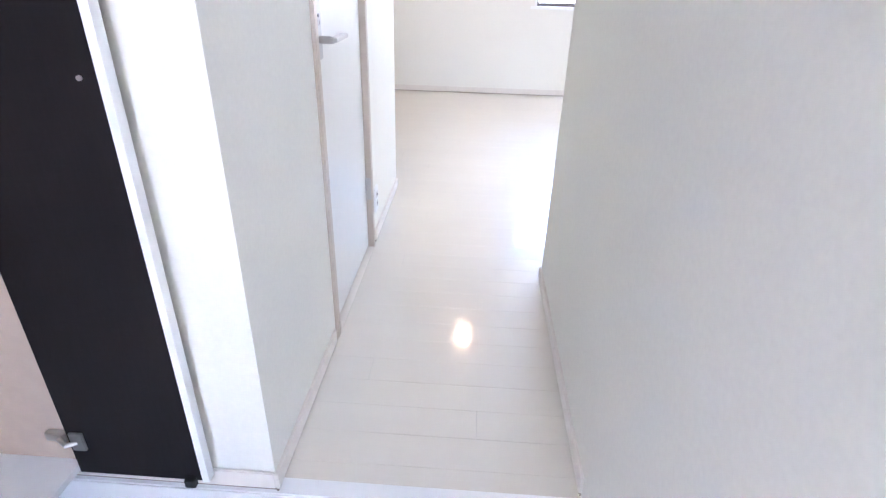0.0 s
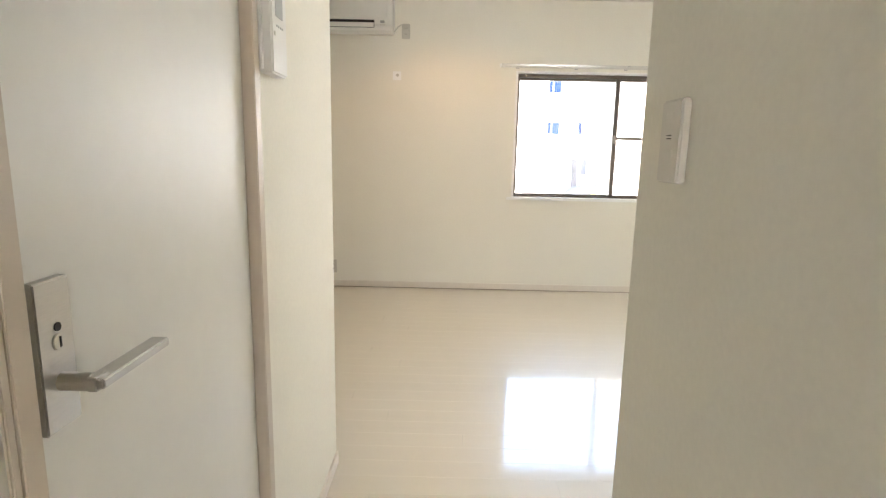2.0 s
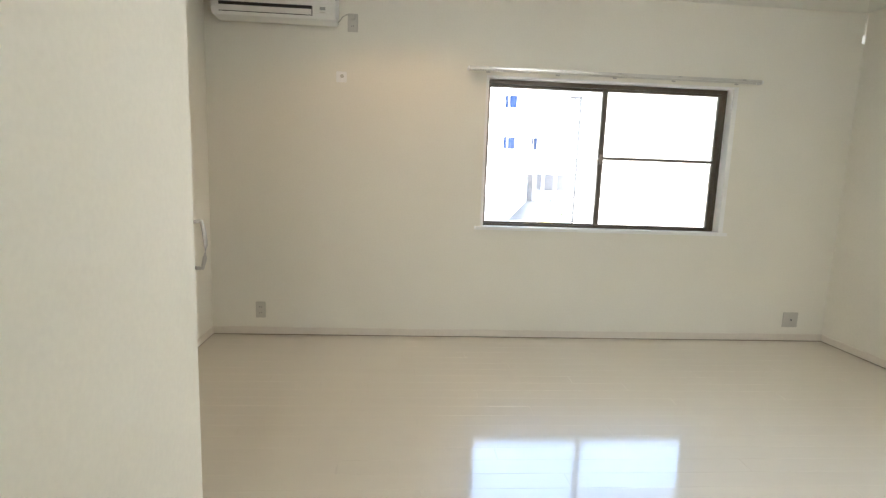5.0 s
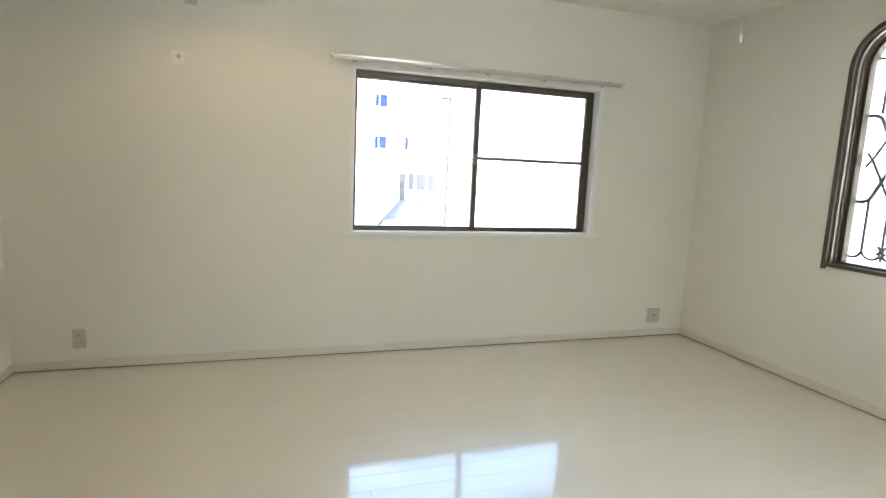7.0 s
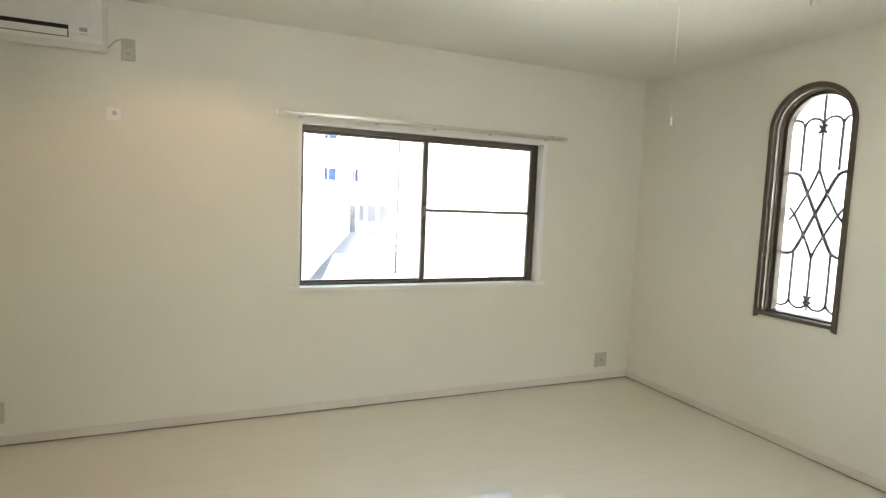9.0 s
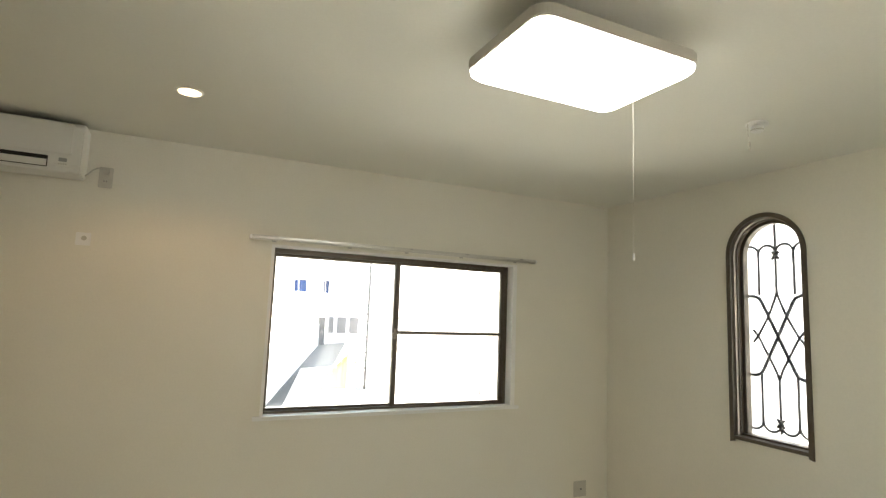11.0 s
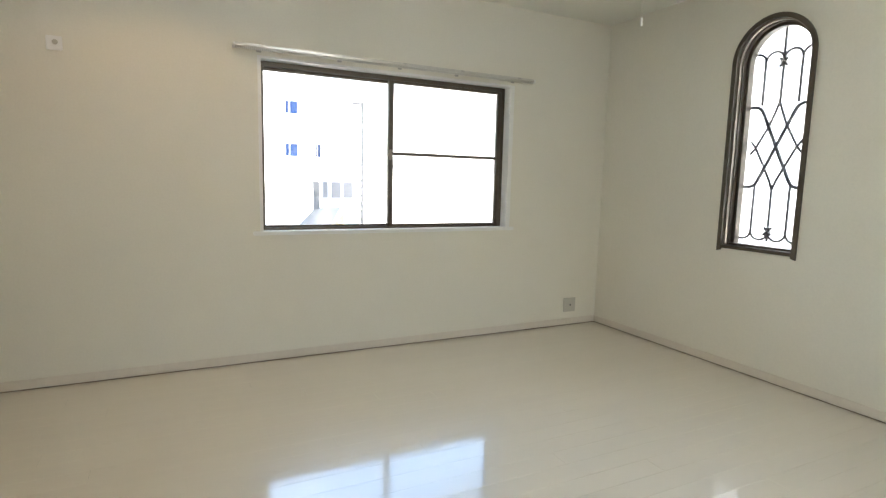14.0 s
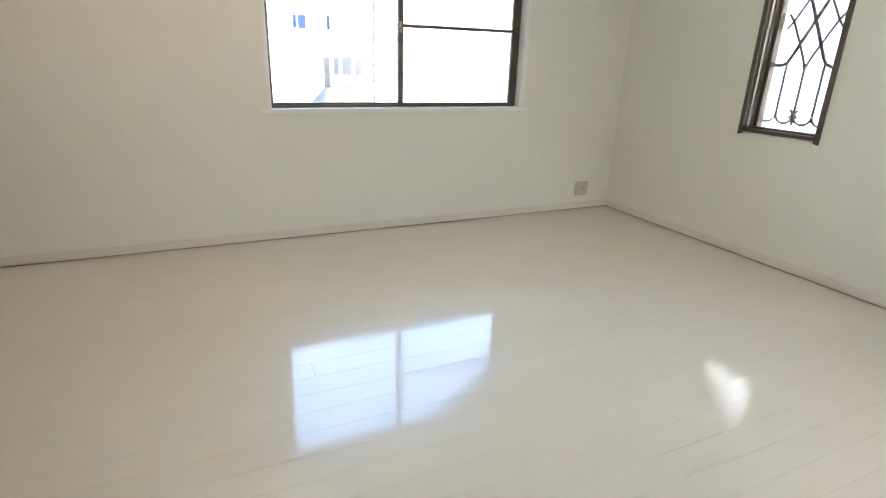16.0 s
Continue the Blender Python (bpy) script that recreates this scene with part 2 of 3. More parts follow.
BX0, BX1, BZ0, BZ1 = 1.35, 1.9, 0.45, 2.0   # unseen opening behind the walker, added to brighten the room's right side
structure("wall_south", boxes(((HALL_R + T, BACK_R - T, 0), (BX0, BACK_R, H)), ((BX1, BACK_R - T, 0), (ROOM_R + T, BACK_R, H)),
                              ((BX0, BACK_R - T, 0), (BX1, BACK_R, BZ0)), ((BX0, BACK_R - T, BZ1), (BX1, BACK_R, H))), WALLPAPER,
          "white wallpapered back wall of the room with an added daylight opening")
# unseen slab, added to block direct sun at the back opening
structure("balcony_canopy", box((HALL_R + T, 1.2, 2.3), (ROOM_R + T, BACK_R - T, 2.42)), RENDER_WALL, "unseen white slab added to keep the sun out of the back opening", "canopy")
structure("wall_hall_east", box((HALL_R, -0.3, -0.1), (HALL_R + T, BACK_R, H)), WALLPAPER, "white wallpapered hall wall with switches")
DY0, DY1, DH = 2.67, 3.395, 2.03
structure("wall_hall_west", boxes(((HALL_L - 0.1, ENTRY, 0), (HALL_L, DY0, H)), ((HALL_L - 0.1, DY1, 0), (HALL_L, BACK_L, H)),
                                  ((HALL_L - 0.1, DY0, DH), (HALL_L, DY1, H))), WALLPAPER, "white wallpapered hall wall with a door opening")
structure("wall_closet_front", boxes(((ROOM_L, BACK_L - 0.1, 0), (-1.5, BACK_L, H)), ((-1.5, BACK_L - 0.1, 2.02), (HALL_L - 0.1, BACK_L, H))), WALLPAPER,
          "white wall above the open closet")
structure("wall_closet_back", box((ROOM_L, BACK_L - 0.75, 0), (HALL_L - 0.1, BACK_L - 0.65, H)), WALLPAPER, "plain white back wall of the closet")
structure("wall_entry_north", box((-1.6, ENTRY, -0.1), (HALL_L - 0.1, ENTRY + 0.1, H)), WALLPAPER, "white wallpapered wall beside the shoe cabinet")
structure("wall_entry_west", box((-1.7, -0.3, -0.1), (-1.6, ENTRY + 0.1, H)), WALLPAPER, "plain white entrance wall")
structure("wall_entry_south", boxes(((-1.7, -0.4, -0.1), (-0.48, -0.3, H)), ((0.03, -0.4, -0.1), (HALL_R + T, -0.3, H)), ((-0.48, -0.4, 1.9), (0.03, -0.3, H))), WALLPAPER,
          "plain white wall round the open entrance doorway")
# added out of view so no sun patch falls through the doorway
structure("entrance_canopy", box((-1.7, -1.7, 2.25), (HALL_R + T, -0.4, 2.37)), RENDER_WALL, "unseen white slab added to keep the sun out of the entrance", "canopy")
structure("entrance_landing", box((-1.7, -1.7, -0.3), (HALL_R + T, -0.4, -0.1)), RENDER_WALL, "pale concrete landing before the entrance", "landing")
structure("wall_bath_west", box((-1.7, ENTRY + 0.1, 0), (-1.6, BACK_L - 0.75, H)), WALLPAPER, "plain white wall behind the closed door")
structure("ceiling", boxes(((-1.75, -0.4, H), (HALL_R + T, BACK_R, H + 0.12)), ((-1.75, BACK_R, H), (ROOM_R + T, FAR + T, H + 0.12))), CEILING,
          "plain white papered ceiling", "ceiling")
floor = structure("floor", boxes(((-1.7, ENTRY + 0.03, -0.12), (HALL_R + 0.05, BACK_R, -0.014)), ((-1.7, BACK_R, -0.12), (ROOM_R + 0.05, FAR + 0.05, -0.014))),
                  SEAM, "glossy white wood plank floor", "floor")
structure("entrance_floor", box((-1.7, -0.4, -0.16), (HALL_R + 0.05, ENTRY - 0.02, -0.08)), TILE, "pale grey tiled entrance floor", "floor")
structure("entrance_step", box((-1.6, ENTRY - 0.02, -0.12), (HALL_R, ENTRY + 0.035, 0.002), 0.004), WHITE_TRIM, "white edge strip of the entrance step", "trim")


# skirting boards: 6 cm high, 9 mm thick, with a brown strip as the floor gap's shade
def skirting(a, b, normal):
    (ax, ay), (bx, by), (nx, ny) = a, b, normal
    lo = (min(ax, bx, ax + nx * 0.009, bx + nx * 0.009), min(ay, by, ay + ny * 0.009, by + ny * 0.009), 0.007)
    hi = (max(ax, bx, ax + nx * 0.009, bx + nx * 0.009), max(ay, by, ay + ny * 0.009, by + ny * 0.009), 0.06)
    structure("baseboard", box(lo, hi, 0.0025), SKIRTING, "cream painted wooden skirting board", "baseboard")
    gap_lo, gap_hi = [v + 0.003 * (k < 2 and (nx, ny)[k] < 0) for k, v in enumerate(lo)], [v - 0.003 * (k < 2 and (nx, ny)[k] > 0) for k, v in enumerate(hi)]
    structure("trim", box((gap_lo[0], gap_lo[1], 0.0005), (gap_hi[0], gap_hi[1], 0.0045)), GAP_SHADE, "thin brown strip painted as the shade under the skirting board", "trim")


skirting((ROOM_L, FAR), (ROOM_R, FAR), (0, -1))
skirting((ROOM_R, BACK_R), (ROOM_R, FAR - 0.009), (-1, 0))
skirting((ROOM_L, BACK_L), (ROOM_L, FAR - 0.009), (1, 0))
skirting((HALL_R + 0.0, BACK_R), (ROOM_R - 0.009, BACK_R), (0, 1))
skirting((HALL_R, ENTRY + 0.04), (HALL_R, BACK_R + 0.009), (-1, 0))
skirting((HALL_L, ENTRY - 0.009), (HALL_L, DY0 - 0.03), (1, 0))
skirting((HALL_L, DY1 + 0.03), (HALL_L, BACK_L), (1, 0))
skirting((-1.59, ENTRY), (HALL_L, ENTRY), (0, -1))

# ---- sliding window in the north wall ----
win = thing("window_1", "wide sliding window with dark bronze aluminium frame, closed", "window", kind="structure", at=(1.28, FAR, z0))
win.location = (0, 0, 0)
fy0, fy1 = FAR + 0.075, FAR + 0.145
wx0, wx1, wz1 = x0, x1, z1
x0, x1, z1 = x0 + 0.02, x1 - 0.036, z1 - 0.014   # inside the lining
part("window_frame", boxes(((x0, fy0, z0), (x0 + 0.022, fy1, z1)), ((x1 - 0.03, fy0, z0), (x1, fy1, z1)),
                           ((x0 + 0.022, fy0, z0), (x1 - 0.03, fy1, z0 + 0.018)), ((x0 + 0.022, fy0, z1 - 0.03), (x1 - 0.03, fy1, z1)), bevel=0.002), BRONZE, win)
MX = 1.262


def sash(xa, xb, yf, rail_z=None, left=0.035, right=0.035):
    za, zb = z0 + 0.018, z1 - 0.03
    ps = [((xa, yf, za), (xa + left, yf + 0.026, zb)), ((xb - right, yf, za), (xb, yf + 0.026, zb)),
          ((xa + left, yf, za), (xb - right, yf + 0.026, za + 0.014)), ((xa + left, yf, zb - 0.02), (xb - right, yf + 0.026, zb))]
    if rail_z:
        ps.append(((xa + left, yf, rail_z - 0.012), (xb - right, yf + 0.026, rail_z + 0.012)))
    s = part("sash", boxes(*ps, bevel=0.002), BRONZE, win)
    g = part("pane", box((xa + left - 0.005, yf + 0.011, za + 0.01), (xb - right + 0.005, yf + 0.015, zb - 0.01)), GLASS, s)
    g.visible_shadow = False
    return s


sash(x0 + 0.022, MX + 0.012, fy0 + 0.036, None, 0.008, 0.03)
right_sash = sash(MX - 0.026, x1 - 0.03, fy0 + 0.006, 1.382, 0.038, 0.03)
lock = disc((MX - 0.012, fy0 + 0.0, 1.372), (0, 1, 0), 0.016, 0.014, 20, 0.003)
add_box(lock, (MX - 0.05, fy0 - 0.012, 1.36), (MX - 0.012, fy0 - 0.004, 1.373), 0.003)
add_box(lock, (MX - 0.02, fy0 - 0.006, 1.335), (MX - 0.004, fy0 + 0.006, 1.41), 0.003)
part("crescent_lock", lock, BRONZE_LIGHT, win, "grey metal crescent lock")
part("window_lining", boxes(((wx0, FAR - 0.004, z0), (x0, fy1, wz1)), ((x1, FAR - 0.004, z0), (wx1, fy1, wz1)),
                            ((x0, FAR - 0.004, z1), (x1, fy1, wz1)), bevel=0.001), WHITE_TRIM, win, "white painted lining")
part("window_sill", box((wx0 - 0.042, FAR - 0.022, z0 - 0.022), (wx1 + 0.03, fy0 + 0.001, z0 + 0.003), 0.003), WHITE_TRIM, win, "white window sill")

# curtain rail over the window
rail = thing("curtain_rail", "slim double metal curtain rail fixed above the window", "curtain rail")
RZ = 1.95
for dy, dz in ((-0.045, 0.0), (-0.085, 0.006)):
    part("rail", boxes(((0.215, FAR + dy - 0.008, RZ + dz), (2.335, FAR + dy + 0.008, RZ + dz + 0.018)),
                       bevel=0.002), RAIL, rail)
for bx in (0.36, 0.86, 1.28, 1.72, 2.2):
    part("bracket", boxes(((bx - 0.012, FAR - 0.1, RZ + 0.014), (bx + 0.012, FAR, RZ + 0.022)), ((bx - 0.014, FAR - 0.004, RZ - 0.004), (bx + 0.014, FAR, RZ + 0.03)), bevel=0.001), STEEL, rail)
for bx in (0.205, 2.335):
    part("end_cap", box((bx, FAR - 0.097, RZ - 0.002), (bx + 0.012, FAR - 0.034, RZ + 0.022), 0.003), WHITE_TRIM, rail)
runner_mesh = None
for k in range(22):
    bx = 0.228 + k * 0.0115 if k < 20 else 2.3 + (k - 20) * 0.03
    if runner_mesh is None:
        r0 = part("runner", boxes(((-0.003, -0.006, -0.014), (0.003, 0.006, 0.0)), bevel=0.001), PLASTIC, rail)
        runner_mesh = r0.data
    else:
        r0 = new("runner", runner_mesh)
        r0.parent = rail
    r0.location = (bx, FAR - 0.085, RZ + 0.006)

# ---- arched window in the east wall ----
aw = thing("window_2", "narrow arched window with dark bronze stepped frame", "window", kind="structure")


def arch_outline(half, bottom, inset=0.0):
    pts = [(ARCH_Y + half, bottom)]
    pts += [(ARCH_Y + half * math.cos(math.pi * i / 28), ARCH_S + half * math.sin(math.pi * i / 28)) for i in range(29)]
    return pts + [(ARCH_Y - half, bottom)]


AW = ARCH_W
part("outer_frame", ring_strip(arch_outline(AW - 0.024, ARCH_Z0 - 0.012), arch_outline(AW + 0.004, ARCH_Z0 - 0.02), "x", ROOM_R - 0.014, ROOM_R + 0.04), BRONZE, aw, smooth=False)
# reflecting channel of the frame, its brightness put into a paler metal
part("middle_frame", ring_strip(arch_outline(AW - 0.034, ARCH_Z0), arch_outline(AW - 0.0215, ARCH_Z0), "x", ROOM_R + 0.012, ROOM_R + 0.078), BRONZE_LIGHT, aw, "bronze inner lining with reflections put in as a paler tone")
part("ridge", ring_strip(arch_outline(AW - 0.04, ARCH_Z0), arch_outline(AW - 0.0335, ARCH_Z0), "x", ROOM_R + 0.036, ROOM_R + 0.05), BRONZE, aw)
part("glazing_frame", ring_strip(arch_outline(AW - 0.056, ARCH_Z0 + 0.012), arch_outline(AW - 0.032, ARCH_Z0), "x", ROOM_R + 0.075, ROOM_R + 0.125), BRONZE, aw)
part("bottom_frame", boxes(((ROOM_R - 0.012, ARCH_Y - AW + 0.02, ARCH_Z0 + 0.0), (ROOM_R + 0.06, ARCH_Y + AW - 0.02, ARCH_Z0 + 0.022)),
                           ((ROOM_R + 0.05, ARCH_Y - AW + 0.03, ARCH_Z0 + 0.0), (ROOM_R + 0.13, ARCH_Y + AW - 0.03, ARCH_Z0 + 0.034)), bevel=0.002), BRONZE, aw)
g = part("pane", prism(arch_outline(AW - 0.05, ARCH_Z0 + 0.02), "x", ROOM_R + 0.098, ROOM_R + 0.102), GLASS, aw)
g.visible_shadow = False

# wrought iron grille outside the arched window
grille = thing("window_grille", "dark wrought iron grille with diamonds outside the arched window", "grille")
GX, GY = ROOM_R + 0.145, ARCH_Y + 0.022


def bar(name, pts, r=0.0082):
    part(name, tube([(GX, GY + u, z) for u, z in pts], r, 8), IRON, grille, smooth=True)


def bow(u0, u1, z, h, n=12):
    c, r = (u0 + u1) / 2, abs(u1 - u0) / 2
    return [(c + r * math.cos(math.pi * i / n), z + h * math.sin(math.pi * i / n)) for i in range(n + 1)]


Q = 0.115
bar("upright", [(0, 2.26), (0, 1.74)])
bar("upright", [(0, 1.225), (0, 0.86)])
for s in (-1, 1):
    bar("upright", [(s * Q, 2.0), (s * Q, 1.73)])
    bar("upright", [(s * Q, 1.24), (s * Q, 0.9)])
    for a, b in ((0, s * Q), (s * Q, s * 2 * Q)):
        bar("top_bow", bow(a, b, 2.0, 0.055))
        bar("bottom_bow", bow(a, b, 0.92, -0.055))
    bar("diagonal", [(s * 0.2, 1.722), (s * 0.15, 1.722), (s * 0.118, 1.708), (s * 0.1, 1.68), (0, 1.464), (-s * 0.1, 1.25), (-s * 0.118, 1.222), (-s * 0.15, 1.208), (-s * 0.2, 1.208)], 0.0112)
    bar("lozenge", [(0, 1.745), (s * 0.022, 1.68), (s * 0.058, 1.592), (s * 0.131, 1.462), (s * 0.165, 1.42)])
    bar("lozenge", [(0, 1.19), (s * 0.022, 1.25), (s * 0.06, 1.326), (s * 0.131, 1.46), (s * 0.165, 1.502)])
for rz in (1.985, 0.925):
    ros = bmesh.new()
    for k in range(4):
        a = math.pi / 4 + k * math.pi / 2
        add_tube(ros, [(GX, GY, rz), (GX - 0.004, GY + 0.018 * math.cos(a), rz + 0.018 * math.sin(a)), (GX, GY + 0.034 * math.cos(a), rz + 0.034 * math.sin(a))], 0.009, 6)
    bmesh.ops.create_uvsphere(ros, u_segments=10, v_segments=6, radius=0.016, matrix=Matrix.Translation((GX, GY, rz)))
    part("rosette", ros, IRON, grille, smooth=True)
for rz in (1.722, 1.464, 1.208):
    for s in (-1, 1):
        bar("wall_tie", [(s * 0.19, rz), (s * 0.29, rz)], 0.006)
part("grille_frame", ring_strip(arch_outline(AW + 0.02, ARCH_Z0 + 0.02), arch_outline(AW + 0.035, ARCH_Z0 + 0.02), "x", ROOM_R + T, ROOM_R + T + 0.02), IRON, grille)

# ---- hall door ----
door = thing("door_1", "closed flush white interior door with a steel lever handle", "door", kind="structure")
part("door_frame", boxes(((HALL_L - 0.1, DY0, 0.0), (HALL_L + 0.008, DY0 + 0.03, DH)), ((HALL_L - 0.1, DY1 - 0.03, 0.0), (HALL_L + 0.008, DY1, DH)),
                         ((HALL_L - 0.1, DY0 + 0.03, DH - 0.03), (HALL_L + 0.008, DY1 - 0.03, DH)),
                         ((HALL_L, DY0 - 0.012, 0.0), (HALL_L + 0.006, DY0, DH + 0.012)), ((HALL_L, DY1, 0.0), (HALL_L + 0.006, DY1 + 0.01, DH + 0.012)),
                         bevel=0.002), FRAME_BEIGE, door, "cream door frame")
LX = HALL_L - 0.018
leaf = part("door_leaf", box((LX - 0.036, DY0 + 0.033, 0.012), (LX, DY1 - 0.033, DH - 0.033), 0.002), DOOR_WHITE, door)
hd = part("handle_plate", box((LX, 2.722, 0.918), (LX + 0.014, 2.776, 1.088), 0.0018), STEEL, leaf, "brushed steel lever handle and plate")
lev = tube([(LX + 0.012, 2.75, 0.972), (LX + 0.048, 2.75, 0.972)], 0.0105, 20)
add_box(lev, (LX + 0.044, 2.739, 0.9635), (LX + 0.06, 2.765, 0.9805), 0.003)
add_box(lev, (LX + 0.042, 2.742, 0.9665), (LX + 0.066, 2.882, 0.9785), 0.002)
part("lever", lev, STEEL, leaf)
part("lock_turn", disc((LX + 0.0145, 2.751, 1.018), (1, 0, 0), 0.0105, 0.003, 24, 0.0008), STEEL, leaf)
part("lock_slot", box((LX + 0.0155, 2.7498, 1.012), (LX + 0.0168, 2.7522, 1.024)), DARK, leaf)
part("peep_hole", disc((LX + 0.0145, 2.7505, 1.035), (1, 0, 0), 0.005, 0.002, 16), DARK, leaf)
for hz in (0.29, 1.74):
    part("hinge", boxes(((LX + 0.0005, DY1 - 0.05, hz - 0.05), (LX + 0.004, DY1 - 0.0335, hz + 0.05)), ((LX + 0.0005, DY1 - 0.034, hz - 0.05), (HALL_L + 0.004, DY1 - 0.0295, hz + 0.05)), bevel=0.001), STEEL, door)
part("threshold", box((HALL_L - 0.1, DY0 + 0.03, 0.0), (HALL_L + 0.006, DY1 - 0.03, 0.004)), SKIRTING, door)


# ---- plates, switches and sockets ----
def wall_plate(name, label, category, u, z, w, h, face, depth=0.008, mat=PLASTIC_GREY, group=""):
    """A cover plate on a wall: face is 'north', 'west' (hall wall facing +x) or 'east' (hall wall facing -x)."""
    turn = {"north": pose(u, FAR, z), "west": pose(HALL_L, u, z, 0, 0, 90), "east": pose(HALL_R, u, z, 0, 0, -90)}[face]
    t = thing(name, label, category, group)
    t.matrix_world = turn
    part("cover_plate", box((-w / 2, -depth, -h / 2), (w / 2, 0, h / 2), 0.003, 3), mat, t)
    return t


def socket_holes(t, z, depth=0.0095):
    part("socket_insert", box((-0.016, -depth - 0.0012, z - 0.016), (0.016, -depth + 0.003, z + 0.016), 0.0015), PLASTIC_GREY, t)
    part("slot", boxes(((-0.0075, -depth - 0.0022, z - 0.005), (-0.005, -depth - 0.001, z + 0.005)), ((0.005, -depth - 0.0022, z - 0.005), (0.0075, -depth - 0.001, z + 0.005))), DARK, t)


def rocker(t, z, h, w=0.026, depth=0.008, lamp=None, mat=PLASTIC):
    k = part("rocker", prism([(-depth, z - h / 2), (-depth - 0.003, z - h / 2 + 0.001), (-depth - 0.006, z + h / 2 - 0.001), (-depth, z + h / 2)], "x", -w / 2, w / 2, 0.0008), mat, t)
    if lamp:
        part("pilot_lamp", box((0.003, -depth - 0.008, z - h * 0.25), (0.008, -depth - 0.003, z + h * 0.25), 0.0008), lamp, t)
    return k


lsw = wall_plate("light_switch", "white double light switch plate with red pilot lamp", "switch", 2.505, 1.25, 0.072, 0.12, "west", mat=PLASTIC)
part("inner_frame", box((-0.022, -0.0095, -0.052), (0.022, -0.007, 0.052), 0.001), WHITE_TRIM, lsw)
rocker(lsw, 0.026, 0.026)
rocker(lsw, -0.026, 0.026, lamp=RED)
rsw = wall_plate("light_switch", "pale grey light switch plate at the room corner", "switch", 2.997, 1.253, 0.072, 0.12, "east", depth=0.014, mat=PLASTIC_PALE)
rocker(rsw, 0.027, 0.034, 0.03, depth=0.0095, mat=PLASTIC_PALE)
rocker(rsw, -0.027, 0.034, 0.03, depth=0.0095, mat=PLASTIC_PALE)
part("marking", boxes(((-0.008, -0.0152, 0.008), (0.008, -0.0145, 0.0095)), ((-0.008, -0.0152, 0.0035), (0.008, -0.0145, 0.005))), DARK, rsw)
rsw2 = wall_plate("light_switch", "white light switch plate beside the entrance", "switch", 2.1, 1.24, 0.075, 0.12, "east", depth=0.012, mat=PLASTIC)
rocker(rsw2, 0.03, 0.03, depth=0.012)
rocker(rsw2, -0.01, 0.03, depth=0.012)
hs = wall_plate("wall_socket", "white wall socket low on the hall wall", "socket", 3.475, 0.2, 0.07, 0.12, "west", mat=PLASTIC)
socket_holes(hs, 0.022, 0.008)
socket_holes(hs, -0.022, 0.008)
ol = wall_plate("wall_socket", "grey double wall socket above the skirting board", "socket", -1.244, 0.19, 0.07, 0.12, "north")
socket_holes(ol, 0.022, 0.008)
socket_holes(ol, -0.022, 0.008)
orr = wall_plate("wall_socket", "wide grey socket plate with aerial outlet near the corner", "socket", 2.862, 0.176, 0.125, 0.12, "north")
part("aerial_outlet", disc((0.004, -0.01, 0), (0, 1, 0), 0.007, 0.008, 20), GREY_METAL, orr)
part("aerial_pin", disc((0.004, -0.0145, 0), (0, 1, 0), 0.0035, 0.003, 12), DARK, orr)
part("socket_insert", box((-0.045, -0.0095, -0.03), (-0.018, -0.006, 0.03), 0.002), PLASTIC_GREY, orr)
tvp = wall_plate("cable_outlet", "small square white cable outlet plate", "outlet", -0.669, 1.868, 0.072, 0.072, "north", depth=0.011, mat=PLASTIC_BRIGHT)
part("outlet_cap", disc((0.004, -0.0125, 0.004), (0, 1, 0), 0.013, 0.006, 24, 0.001), PLASTIC_GREY, tvp)
aco = wall_plate("wall_socket", "cream wall socket feeding the air conditioner", "socket", -0.595, 2.23, 0.07, 0.12, "north")
part("plug", box((-0.016, -0.03, 0.016), (0.016, -0.008, 0.05), 0.004), PLASTIC_GREY, aco, "cream plug")
socket_holes(aco, -0.022, 0.008)

# intercom monitor
MY0, MY1, MZ0, MZ1, MD = 3.415, 3.52, 1.395, 1.60, 0.033
icm = thing("intercom_monitor", "white wall intercom with small grey screen", "intercom")
part("body", box((HALL_L, MY0, MZ0), (HALL_L + MD, MY1, MZ1), 0.004, 3), PLASTIC, icm)
part("screen", box((HALL_L + MD - 0.002, MY0 + 0.024, 1.518), (HALL_L + MD + 0.0012, MY1 - 0.03, 1.585), 0.0005), SCREEN, icm, "grey display")
for k in range(4):
    part("button", box((HALL_L + MD - 0.001, MY0 + 0.03 + k * 0.0125, 1.496), (HALL_L + MD + 0.0015, MY0 + 0.0345 + k * 0.0125, 1.501), 0.0006), SCREEN, icm)
part("call_button", box((HALL_L + MD - 0.001, MY0 + 0.012, 1.475), (HALL_L + MD + 0.0015, MY0 + 0.02, 1.485), 0.001), PLASTIC_GREY, icm)
part("wall_bracket", box((HALL_L, MY0 - 0.012, MZ0 + 0.006), (HALL_L + 0.012, MY0 + 0.02, MZ1), 0.002), PLASTIC, icm)

# ---- air conditioner ----
ac = thing("air_conditioner", "white wall-mounted air conditioner with open louvre slot", "air conditioner")
ax0, ax1, az0, az1, ay = -1.475, -0.69, 2.185, 2.475, 6.79
prof = [(FAR, az0 + 0.02), (FAR - 0.06, az0), (ay + 0.02, az0 + 0.012), (ay, az0 + 0.045), (ay, az1 - 0.04), (ay + 0.015, az1 - 0.012), (ay + 0.05, az1), (FAR, az1)]
part("body", prism([(y, z) for y, z in prof], "x", ax0, ax1, 0.006), PLASTIC, ac)
